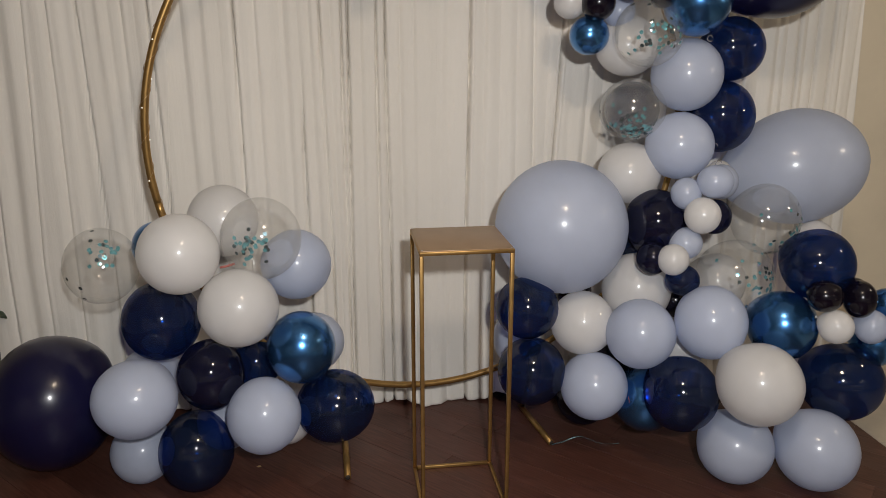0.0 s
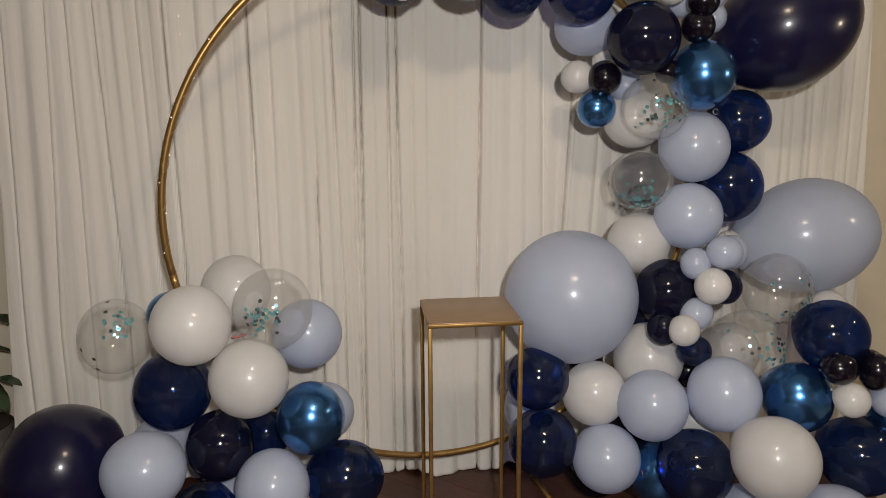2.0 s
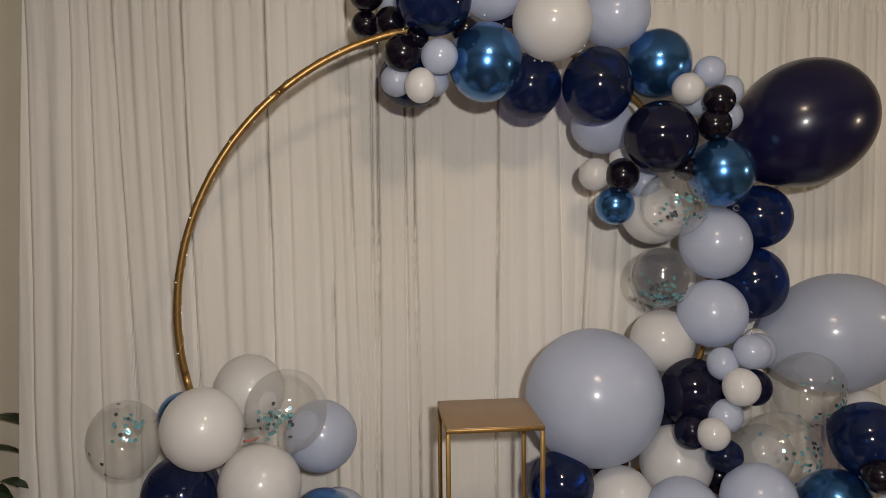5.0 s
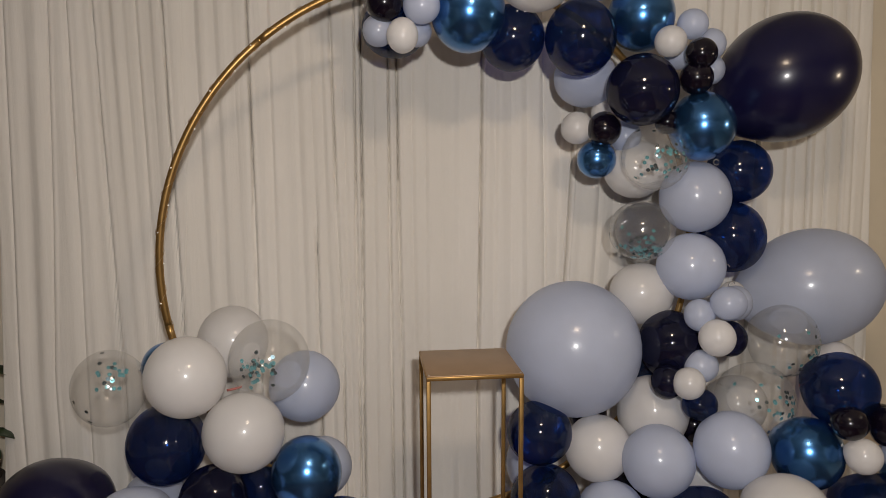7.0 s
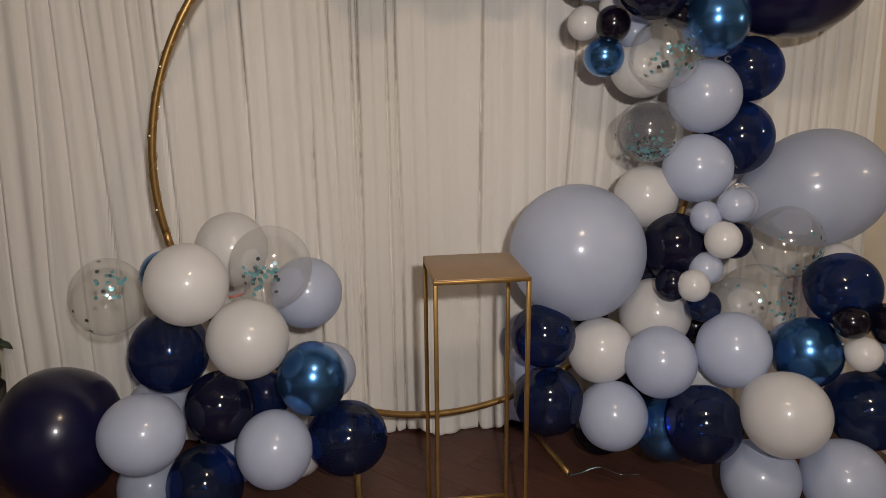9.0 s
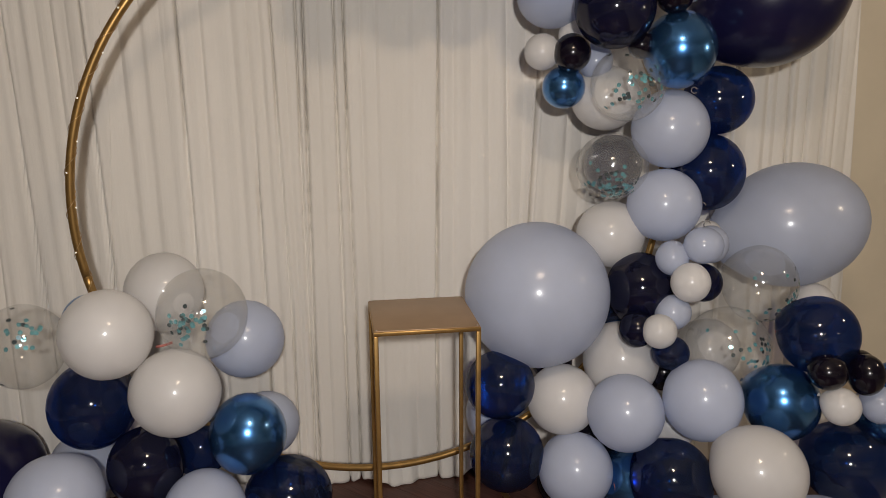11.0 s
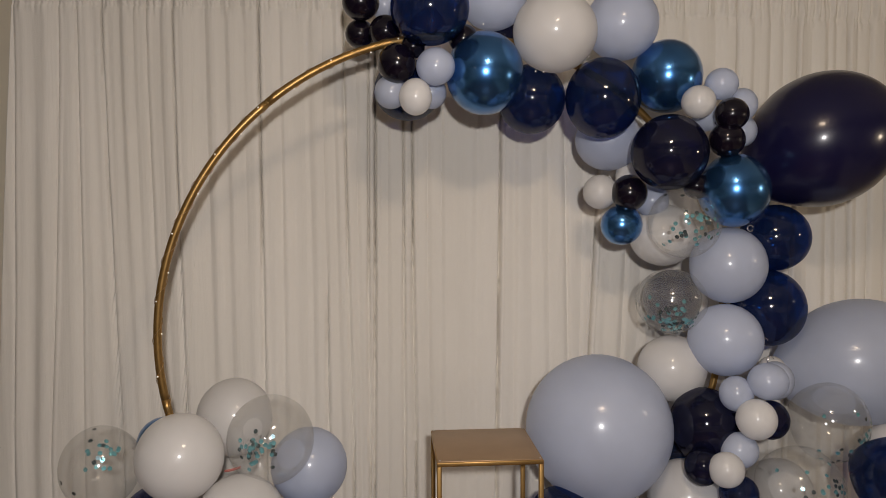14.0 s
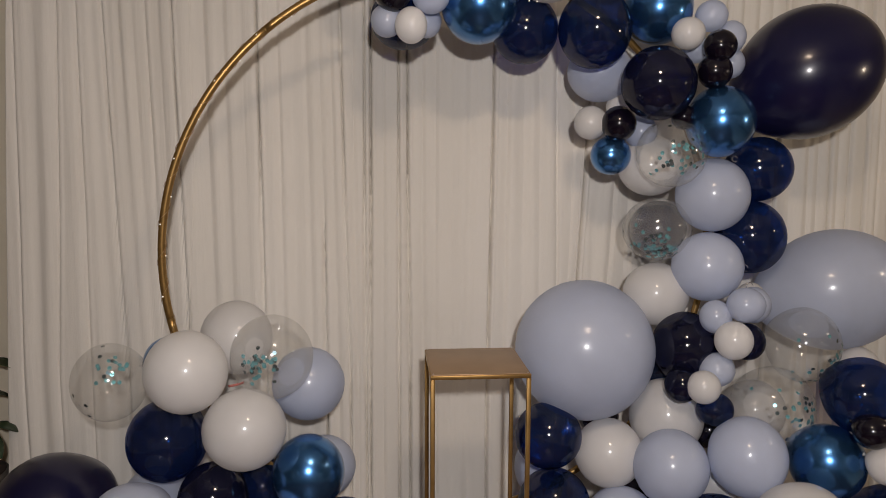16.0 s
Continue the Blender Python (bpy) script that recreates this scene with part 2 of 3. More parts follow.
# ---- curtains ----
# main folds: x at heights 2.2, 1.3 and 0.7, and depth
FOLD_LINES = ((-1.460, -1.485, -1.510, 0.5), (-1.298, -1.335, -1.372, 0.5), (-1.233, -1.238, -1.250, 0.55), (-1.143, -1.123, -1.107, 0.9),
              (-0.980, -0.965, -0.955, 0.35), (-0.880, -0.866, -0.856, 0.9), (-0.560, -0.558, -0.558, 1.0), (-0.322, -0.315, -0.312, 1.0),
              (-0.242, -0.228, -0.215, 0.7), (-0.146, -0.152, -0.150, 0.7), (-0.120, -0.127, -0.134, 0.9), (-0.013, -0.014, -0.014, 0.7),
              (0.021, 0.023, 0.031, 0.9), (0.370, 0.360, 0.351, 1.0), (0.615, 0.635, 0.645, 0.5), (0.775, 0.735, 0.705, 0.9),
              (1.309, 1.290, 1.280, 0.7), (1.556, 1.540, 1.530, 0.8), (1.765, 1.785, 1.790, 0.7), (1.860, 1.865, 1.870, 0.5), (1.922, 1.934, 1.940, 0.7))
# shallow folds between them: x at height 1.3
SOFT_LINES = (-1.75, -1.653, -1.565, -1.41, -1.163, -1.06, -1.01, -0.915, -0.751, -0.68, -0.612, -0.478, -0.43, -0.37, -0.27, -0.19, -0.075,
              0.081, 0.135, 0.196, 0.27, 0.42, 0.49, 0.56, 0.69, 0.80, 0.861, 0.922, 0.996, 1.087, 1.199, 1.36, 1.427, 1.48,
              1.61, 1.69, 1.73, 1.819, 1.99, 2.05, 2.097, 2.169, 2.26)
dice = random.Random(4)
SPINE_X = [f[1] for f in FOLD_LINES]
LINES = sorted([(f[1], f[3]) for f in FOLD_LINES] + [(x, dice.uniform(0.02, 0.22)) for x in SOFT_LINES])
FOLDS = [(dice.uniform(0.45, 1.0), dice.uniform(0.3, 0.7)) for _ in LINES]


@functools.lru_cache(maxsize=None)
def fold_places(z):
    """Where every fold line runs at a height."""
    moved = [float(np.interp(z, (0.7, 1.3, 2.2), (f[2], f[1], f[0]))) - f[1] for f in FOLD_LINES]
    return [x + float(np.interp(x, SPINE_X, moved)) for x, _ in LINES]


def bisect(places, x):
    """How many places lie at or before x."""
    return int(np.searchsorted(places, x, side="right"))


def drape_depth(x, z):
    """How far the cloth stands out from the curtain line at a place, towards the room."""
    lean = fold_places(z)
    i = min(max(bisect(lean, x) - 1, 0), len(lean) - 2)
    a, b = lean[i], lean[i + 1]
    u = min(1, max(0, (x - a) / (b - a)))
    size, peak = FOLDS[i]
    v = u / (2 * peak) if u < peak else 0.5 + (u - peak) / (2 * (1 - peak))
    tall = min(0.017, 0.15 * (b - a)) * size
    low = max(0.0, 1 - z / 0.5)
    sharp = LINES[i if v < 0.5 else i + 1][1]
    out = tall * (1 + 1.2 * low * low) * math.sin(math.pi * v) ** (2.0 - 1.3 * sharp)
    deep = 0.034 * (1 + 0.9 * math.exp(-(x / 0.45) ** 2))
    for k in (i, i + 1):
        d, dent = x - lean[k], LINES[k][1]
        if k == SHORT:
            dent *= min(1.0, max(0.0, (1.45 - z) / 0.25))
        out -= deep * dent * dent * math.exp(-(d / 0.0033) ** 2)
        out += 0.006 * dent * math.exp(-((d - 0.013) / 0.007) ** 2)
    out += 0.012 * noise.noise((x * 3.1, 0.4 * z, 1.7)) + 0.0075 * noise.noise((x * 12, 0.35 * z, 5.2)) + 0.0030 * noise.noise((x * 29, 0.4 * z, 9.1)) + 0.0016 * noise.noise((x * 8, 4 * z, 2.9))
    out += 0.10 * low ** 2.5 * (0.4 + noise.noise((x * 5.0, 3.3, 0.2)))
    pocket = 2.402 - 0.008 * x
    gather = min(1.0, max(0.0, (z - pocket + 0.045) / 0.06))
    out += gather * (0.014 * noise.noise((x * 42, 7 * z, 2.2)) + 0.008 * noise.noise((x * 95, 12 * z, 6.2)))
    out -= 0.007 * math.exp(-((z - pocket) / 0.006) ** 2)
    return out


SHORT = [x for x, _ in LINES].index(-0.315)


def left_side(z):
    return -1.468 - 0.063 * (2.33 - z)


def left_seam(z):
    """The loose side edge of the first drape, swinging in towards the floor."""
    return float(np.interp(z, (0.0, 0.7, 0.9, 1.1, 1.4, 1.65, 2.2), (-0.90, -0.885, -0.864, -0.838, -0.815, -0.809, -0.807))) + 0.003 * math.sin(9 * z)


def right_seam(z):
    return 0.72 + 0.044 * (z - 1.3)


def right_side(z):
    return 2.054 + 0.055 * (1.73 - z)


def curtain(start, end, label, back=0.0):
    bm = bmesh.new()
    cols = int((end(1.3) - start(1.3)) / 0.0025)
    heights = [0.0, 0.012, 0.03, 0.06, 0.1, 0.15, 0.21, 0.28, 0.36, 0.46] + [0.46 + 0.075 * k for k in range(1, 25)] + [2.32, 2.35, 2.37, 2.385, 2.395, 2.402, 2.409, 2.418, 2.43, 2.445, 2.465, 2.485, 2.505, 2.53, 2.56]
    grid = []
    for z in heights:
        row = []
        x0, x1 = start(z), end(z)
        for c in range(cols + 1):
            x = x0 + (x1 - x0) * c / cols
            lift = 0.050 * max(0.0, noise.noise((x * 6.0, 0.7, 4.4))) * max(0.0, 1 - z / 0.1)
            row.append(bm.verts.new((x, CURTAIN_Y + back - drape_depth(x, z), z + lift + 0.003)))
        grid.append(row)
    for r, s in zip(grid, grid[1:]):
        for c in range(cols):
            bm.faces.new((r[c], r[c + 1], s[c + 1], s[c]))
    ob = thing("curtain", bm, DRAPE, label, "curtain", "drapes behind the arch")
    solid = ob.modifiers.new("thickness", "SOLIDIFY")
    solid.thickness, solid.offset = 0.0015, 1
    return ob


curtain(left_side, left_seam, "ivory floor-length drape with a loose side edge")
curtain(lambda z: left_seam(z) - 0.03, lambda z: right_seam(z) + 0.02, "ivory floor-length drape with narrow folds behind the hoop", 0.005)
curtain(right_seam, right_side, "ivory floor-length drape with gathered top behind the balloons", 0.002)
rod = thing("curtain_rod", tube(bmesh.new(), [(-1.45, 3.365, 2.48), (2.0, 3.365, 2.48)], 0.012), SCREW, "thin steel rod carrying the ivory drapes", "curtain rod")
for x in (-1.43, 1.98):
    part("post", tube(bmesh.new(), [(x, 3.365, 0.0), (x, 3.365, 2.47)], 0.014), SCREW, rod)

# ---- hoop ----
HX, HY, HZ, HR = 0.190, 2.93, 1.217, 0.988
SWING, TILT = 0.167, -0.068


def on_hoop(degrees, out=0.0, y=0.0):
    a = radians(degrees)
    dx, dz = (HR + out) * math.cos(a) / math.hypot(1, SWING), (HR + out) * math.sin(a) / math.hypot(1, TILT)
    return Vector((HX + dx, HY + SWING * dx + TILT * dz + y, HZ + dz))


hoop = tagged(new("hoop_stand"), "round gold-painted metal hoop backdrop stand on two feet", "hoop stand")
for k in range(6):
    a0 = 10 + 60 * k
    part("hoop_tube", tube(bmesh.new(), [on_hoop(a0 + 0.12 + (60 - 0.24) * i / 40) for i in range(41)], 0.0128, 14), GOLD, hoop)
for k in range(6):
    part("joint", tube(bmesh.new(), [on_hoop(10 + 60 * k + d) for d in (-0.5, 0.0, 0.5)], 0.0121, 12), GOLD, hoop)
for x, y0, y1, skew in ((-0.185, 2.70, 3.18, 0.012), (0.624, 2.845, 3.17, 0.045)):
    foot = part("foot", tube(bmesh.new(), [(x - skew, y1, 0.013), (x + 0.005, y0, 0.013)], 0.0125, 14), GOLD, hoop)
    # A dark disc stands for the shade inside the hollow tube.
    part("bore", tube(bmesh.new(), [(x + 0.005, y0 + 0.002, 0.013), (x + 0.005, y0 - 0.0006, 0.013)], 0.0098, 14), SOIL_AND_BORE, foot, "dark disc painting the shade inside the open tube end")
    at = on_hoop(270 + math.degrees(math.asin((x - HX) * math.hypot(1, SWING) / HR)))
    part("upright", tube(bmesh.new(), [(x - skew, 3.15, 0.014), at], 0.0100), GOLD, hoop)

string = tagged(new("fairy_lights"), "copper wire fairy lights wound round the gold hoop", "string lights")
bm = bmesh.new()
spiral = []
for i in range(560):
    a = 62 + 137 * i / 559
    turn = i * 0.21
    spiral.append(on_hoop(a, 0.0142 * math.cos(turn), 0.0142 * math.sin(turn)))
part("wire", tube(bm, spiral, 0.0009, 5), WIRE, string)
bm = bmesh.new()
bmesh.ops.create_uvsphere(bm, u_segments=8, v_segments=6, radius=0.0026)
bulb_mesh = mesh_of("bulb", bm, GLOW)
for k in range(15):
    a = 103 + 6.9 * k + 1.3 * math.sin(5 * k)
    bulb = new("bulb", bulb_mesh)
    bulb.parent = string
    bulb.location = on_hoop(a, -0.0155 if k % 2 else 0.004, -0.010 if k % 2 else -0.0155)

for at in ((0.395, 2.735, 2.068), (0.420, 2.735, 2.066), (0.571, 2.77, 2.122), (0.704, 2.82, 2.030), (0.236, 2.77, 2.220)):
    bulb = new("bulb", bulb_mesh)
    bulb.parent, bulb.location = string, at

# ---- pedestal ----


def pedestal():
    x0, x1, y0, y1, h, w = -0.1505, 0.1505, -0.151, 0.151, 0.9385, 0.0135
    p = tagged(new("pedestal"), "slim gold metal frame pedestal with a satin gold top", "pedestal")
    p.matrix_world = pose(0.217, 2.600, 0, 0, 0, 0.65)
    for x in (x0, x1 - w):
        for y in (y0, y1 - w):
            part("leg", box(bmesh.new(), x, y, 0.0, x + w, y + w, h - 0.0135, 0.002), GOLD, p)
    for y in (y0, y1 - w):
        part("bottom_rail", box(bmesh.new(), x0 + w, y + 0.0005, 0.0005, x1 - w, y + w - 0.0005, 0.0130, 0.002), GOLD, p)
        part("top_rail", box(bmesh.new(), x0, y, h - 0.0135, x1, y + w, h - 0.001, 0.002), GOLD, p)
    for x in (x0, x1 - w):
        part("bottom_rail", box(bmesh.new(), x + 0.0005, y0 + w, 0.0005, x + w - 0.0005, y1 - w, 0.0130, 0.002), GOLD, p)
        part("top_rail", box(bmesh.new(), x, y0 + w, h - 0.0135, x + w, y1 - w, h - 0.001, 0.002), GOLD, p)
    part("tabletop", box(bmesh.new(), x0 + 0.003, y0 + 0.003, h - 0.003, x1 - 0.003, y1 - 0.003, h + 0.002, 0.001), TOP, p, "satin gold sheet metal top")
    for x in (x0 + 0.009, x1 - 0.009):
        for y in (y0 + 0.009, y1 - 0.009):
            bm = bmesh.new()
            bmesh.ops.create_cone(bm, cap_ends=True, segments=12, radius1=0.0032, radius2=0.0026, depth=0.0016, matrix=Matrix.Translation((x, y, h + 0.0026)))
            part("screw", bm, SCREW, p)
    return p


pedestal()

# ---- balloons ----
KINDS = {
    "white": (WHITE, "glossy white latex balloon"),
    "pale": (PALE, "glossy pale blue latex balloon"),
    "navy": (NAVY, "shiny translucent navy blue latex balloon"),
    "dark": (DARK, "shiny midnight blue latex balloon"),
    "deep": (DEEP, "smooth dark navy blue latex balloon"),
    "ink": (INK_LATEX, "dark navy blue latex balloon"),
    "chrome": (CHROME, "metallic chrome blue latex balloon"),
}
PLACES = {
    "left": ("at the hoop's foot", "balloon cluster at the hoop's foot"),
    "base": ("beside the gold pedestal", "balloon pile beside the pedestal"),
    "arch": ("on the hoop garland", "balloon garland on the hoop"),
}
BULK = random.Random(11)


def outward(p):
    """The way from the balloon's knot to its crown: out of the garland and into the room."""
    a = math.atan2(p.z - HZ, p.x - HX)
    core = Vector((HX + HR * math.cos(a), HY + 0.05, HZ + HR * math.sin(a)))
    d = p - core
    d.y = min(d.y, -1.7 * math.hypot(d.x, d.z) - 0.05)
    d += Vector((BULK.uniform(-0.05, 0.05), 0, BULK.uniform(-0.05, 0.05)))
    return d.normalized()


def shell(segments, rings):
    """A balloon of unit radius along z: round crown, drawn out to a short neck at the bottom."""
    bm = bmesh.new()
    rows = []
    for i in range(1, rings + 1):
        f = math.pi * i / (rings + 0.35)
        r, z = math.sin(f), math.cos(f)
        if z < 0:
            r *= 1 - 0.10 * (-z) ** 3
            z *= 1 + 0.14 * (-z) ** 4
        rows.append([bm.verts.new((r * math.cos(math.tau * k / segments), r * math.sin(math.tau * k / segments), z)) for k in range(segments)])
    top = bm.verts.new((0, 0, 1))
    for k in range(segments):
        bm.faces.new((top, rows[0][k], rows[0][(k + 1) % segments]))
    for r, s in zip(rows, rows[1:]):
        for k in range(segments):
            bm.faces.new((r[k], s[k], s[(k + 1) % segments], r[(k + 1) % segments]))
    bm.faces.new(rows[-1][::-1])
    return bm


def knot(turn, end, size):
    """The tied neck: a small waist, a rolled lip."""
    bm = bmesh.new()
    bmesh.ops.create_cone(bm, segments=10, radius1=0.35 * size, radius2=0.55 * size, depth=size, cap_ends=True)
    bmesh.ops.create_cone(bm, segments=10, radius1=0.9 * size, radius2=0.3 * size, depth=0.8 * size, cap_ends=True, matrix=Matrix.Translation((0, 0, -0.85 * size)))
    bmesh.ops.transform(bm, matrix=Matrix.Translation(end) @ turn.to_4x4(), verts=bm.verts)
    return bm


def form(p, axis, dx, dz, segments, rings, stretch=None):
    turn = axis.to_track_quat("Z", "Y").to_matrix()
    bm = shell(segments, rings)
    if stretch:
        m = turn.to_4x4() @ Matrix.Diagonal((dx / 2, dx / 2, stretch / 2, 1))
        end = turn @ Vector((0, 0, -1.14 * stretch / 2))
    else:
        m = Matrix.Diagonal((dx / 2, (dx + dz) / 4, dz / 2, 1)) @ turn.to_4x4()
        end = m @ Vector((0, 0, -1.13))
    bmesh.ops.transform(bm, matrix=m, verts=bm.verts)
    return bm, turn, end


def size_word(d):
    return "small " if d < 0.16 else "large " if d > 0.33 else ""


def balloon(kind, x, y, z, dx, dz, place, axis=None, stretch=None):
    mat, text = KINDS[kind]
    p = Vector((x, y, z))
    d = (dx + dz) / 2
    axis = Vector(axis).normalized() if axis else outward(p)
    bm, turn, end = form(p, axis, dx, dz, 48 if d > 0.33 else 32 if d > 0.16 else 24, 28 if d > 0.33 else 20 if d > 0.16 else 14, stretch)
    where, group = PLACES[place]
    ob = thing("balloon", bm, mat, size_word(d) + text + " " + where, "balloon", group)
    ob.location = p
    part("knot", knot(turn, end, 0.006 + 0.012 * d), mat, ob)
    return ob


bm = bmesh.new()
bmesh.ops.create_cone(bm, segments=12, radius1=0.0069, radius2=0.0069, depth=0.0006, cap_ends=True)
DISC = {TEAL: mesh_of("confetti", bm.copy(), TEAL, False), INK: mesh_of("confetti", bm, INK, False)}
CHIPS = random.Random(23)


def confetti_balloon(x, y, z, dx, dz, place, count, towards, spread, dots=()):
    p = Vector((x, y, z))
    bm, turn, end = form(p, outward(p), dx, dz, 40, 26)
    where, group = PLACES[place]
    ob = thing("confetti_balloon", bm, CLEAR, "clear latex balloon with teal foil confetti " + where, "balloon", group)
    ob.location = p
    part("knot", knot(turn, end, 0.009), CLEAR, ob)
    for way in dots:
        n = Vector(way).normalized()
        chip = new("confetti", DISC[INK])
        chip.parent = ob
        chip.location = 0.978 * Vector((n.x * dx / 2, n.y * (dx + dz) / 4, n.z * dz / 2))
        chip.rotation_euler = n.to_track_quat("Z", "Y").to_euler()
    for _ in range(count):
        n = (Vector(towards).normalized() + spread * Vector([CHIPS.gauss(0, 0.5) for _ in range(3)])).normalized()
        chip = new("confetti", DISC[INK if CHIPS.random() < 0.35 else TEAL])
        chip.parent = ob
        tilt = (n + 0.25 * Vector([CHIPS.gauss(0, 0.5) for _ in range(3)])).to_track_quat("Z", "Y")
        chip.location = 0.978 * Vector((n.x * dx / 2, n.y * (dx + dz) / 4, n.z * dz / 2))
        chip.rotation_euler = tilt.to_euler()
    return ob


balloon("deep", 1.452, 2.96, 1.880, 0.462, 0.462, "arch", (0.75, -0.25, 0.45), 0.515)
balloon("pale", 1.630, 3.0, 1.082, 0.455, 0.455, "arch", (0.93, -0.25, 0.22), 0.53)
confetti_balloon(-0.974, 2.780, 0.835, 0.241, 0.258, "left", 24, (0.32, -0.6, 0.68), 0.5, ((-0.7, -0.7, -0.13), (-0.31, -0.89, -0.33), (-0.33, -0.64, -0.69)))
balloon("white", -0.693, 2.660, 0.900, 0.259, 0.263, "left")
balloon("white", -0.598, 2.970, 0.935, 0.252, 0.262, "left")
confetti_balloon(-0.441, 2.760, 0.918, 0.270, 0.280, "left", 38, (-0.15, -0.9, 0.06), 0.42)
balloon("pale", -0.342, 2.930, 0.772, 0.257, 0.258, "left")
balloon("white", -0.517, 2.660, 0.708, 0.265, 0.262, "left")
balloon("chrome", -0.825, 2.930, 0.859, 0.173, 0.177, "left")
balloon("navy", -0.809, 2.820, 0.616, 0.267, 0.281, "left")
balloon("pale", -0.900, 2.950, 0.343, 0.230, 0.235, "left")
balloon("pale", -0.850, 2.560, 0.446, 0.267, 0.255, "left")
balloon("deep", -1.272, 2.970, 0.252, 0.445, 0.509, "left")
balloon("dark", -0.633, 2.700, 0.456, 0.227, 0.246, "left")
balloon("navy", -0.505, 2.880, 0.416, 0.196, 0.191, "left")
balloon("chrome", -0.324, 2.720, 0.531, 0.241, 0.255, "left")
balloon("pale", -0.289, 2.900, 0.475, 0.226, 0.219, "left")
balloon("navy", -0.216, 2.780, 0.268, 0.289, 0.266, "left")
balloon("pale", -0.453, 2.620, 0.329, 0.250, 0.264, "left")
balloon("navy", -0.713, 2.730, 0.147, 0.262, 0.290, "left")
balloon("pale", -0.920, 2.800, 0.118, 0.222, 0.231, "left")
balloon("pale", -0.626, 2.860, 0.190, 0.212, 0.215, "left")
balloon("white", -0.399, 2.840, 0.185, 0.179, 0.174, "left")
balloon("pale", 0.645, 2.890, 0.892, 0.494, 0.500, "base")
balloon("navy", 0.496, 2.780, 0.617, 0.232, 0.229, "base")
balloon("white", 0.725, 2.820, 0.532, 0.241, 0.244, "base")
balloon("navy", 0.524, 2.790, 0.357, 0.256, 0.259, "base")
balloon("pale", 0.498, 3.020, 0.399, 0.151, 0.220, "base")
balloon("pale", 0.748, 2.720, 0.316, 0.250, 0.255, "base")
balloon("pale", 0.899, 2.680, 0.534, 0.252, 0.257, "base")
balloon("pale", 1.134, 2.620, 0.590, 0.253, 0.267, "base")
balloon("white", 0.953, 2.880, 0.640, 0.264, 0.281, "base")
balloon("dark", 1.003, 2.860, 0.903, 0.234, 0.256, "base")
balloon("navy", 0.964, 2.980, 0.806, 0.173, 0.188, "base")
balloon("dark", 0.948, 2.740, 0.803, 0.115, 0.124, "base")
balloon("white", 1.000, 2.680, 0.812, 0.112, 0.113, "base")
balloon("navy", 1.061, 2.720, 0.720, 0.126, 0.114, "base")
balloon("pale", 1.070, 2.740, 0.854, 0.121, 0.117, "base")
balloon("white", 1.105, 2.700, 0.966, 0.127, 0.131, "base")
balloon("dark", 1.187, 2.770, 0.943, 0.121, 0.129, "base")
balloon("pale", 1.070, 2.770, 1.033, 0.109, 0.116, "arch")
balloon("pale", 1.156, 2.730, 1.081, 0.129, 0.120, "arch")
balloon("pale", 1.218, 2.800, 1.067, 0.116, 0.128, "arch")
balloon("white", 1.246, 2.880, 1.082, 0.096, 0.102, "arch")
balloon("white", 0.933, 2.980, 1.075, 0.241, 0.234, "arch")
balloon("pale", 1.089, 2.900, 1.188, 0.251, 0.249, "arch")
confetti_balloon(1.299, 2.780, 0.704, 0.283, 0.283, "base", 44, (0.3, -0.6, 0.0), 0.9)
confetti_balloon(1.407, 2.800, 0.921, 0.249, 0.267, "base", 66, (0.5, -0.6, -0.4), 0.7)
balloon("white", 1.673, 2.880, 0.802, 0.152, 0.170, "base")
balloon("navy", 1.517, 2.620, 0.793, 0.250, 0.256, "base")
balloon("ink", 1.464, 2.480, 0.723, 0.117, 0.112, "base")
balloon("ink", 1.595, 2.480, 0.706, 0.105, 0.132, "base")
balloon("ink", 1.622, 2.550, 0.706, 0.102, 0.108, "base")
balloon("white", 1.492, 2.440, 0.625, 0.114, 0.117, "base")
balloon("pale", 1.656, 2.480, 0.601, 0.110, 0.122, "base")
balloon("chrome", 1.748, 2.540, 0.657, 0.104, 0.121, "base")
balloon("chrome", 1.411, 2.620, 0.565, 0.244, 0.255, "base")
balloon("chrome", 1.758, 2.580, 0.497, 0.166, 0.182, "base")
balloon("navy", 1.635, 2.560, 0.356, 0.291, 0.284, "base")
balloon("white", 1.226, 2.420, 0.437, 0.284, 0.283, "base")
balloon("navy", 1.016, 2.560, 0.346, 0.263, 0.271, "base")
balloon("chrome", 0.962, 2.740, 0.240, 0.244, 0.248, "base")
balloon("dark", 0.776, 2.920, 0.160, 0.209, 0.208, "base")
balloon("pale", 1.230, 2.530, 0.136, 0.270, 0.269, "base")
balloon("pale", 1.499, 2.456, 0.145, 0.285, 0.292, "base")
balloon("white", 1.340, 2.990, 0.615, 0.230, 0.235, "base")
balloon("white", 1.100, 2.780, 0.426, 0.183, 0.190, "base")
# Ink balloons added to darken the gaps between the pile's other balloons.
balloon("ink", 0.858, 2.900, 0.337, 0.186, 0.188, "base")
balloon("ink", 1.115, 2.880, 0.582, 0.127, 0.133, "base")
balloon("ink", 0.736, 3.000, 0.605, 0.152, 0.154, "base")
balloon("ink", 0.934, 3.020, 0.780, 0.150, 0.154, "base")
balloon("pale", 1.104, 2.920, 1.445, 0.258, 0.264, "arch")
balloon("navy", 1.305, 2.990, 1.536, 0.241, 0.236, "arch")
balloon("navy", 1.286, 2.990, 1.285, 0.254, 0.272, "arch")
confetti_balloon(0.924, 2.860, 1.593, 0.240, 0.237, "arch", 46, (0.05, -0.7, 0.1), 0.75)
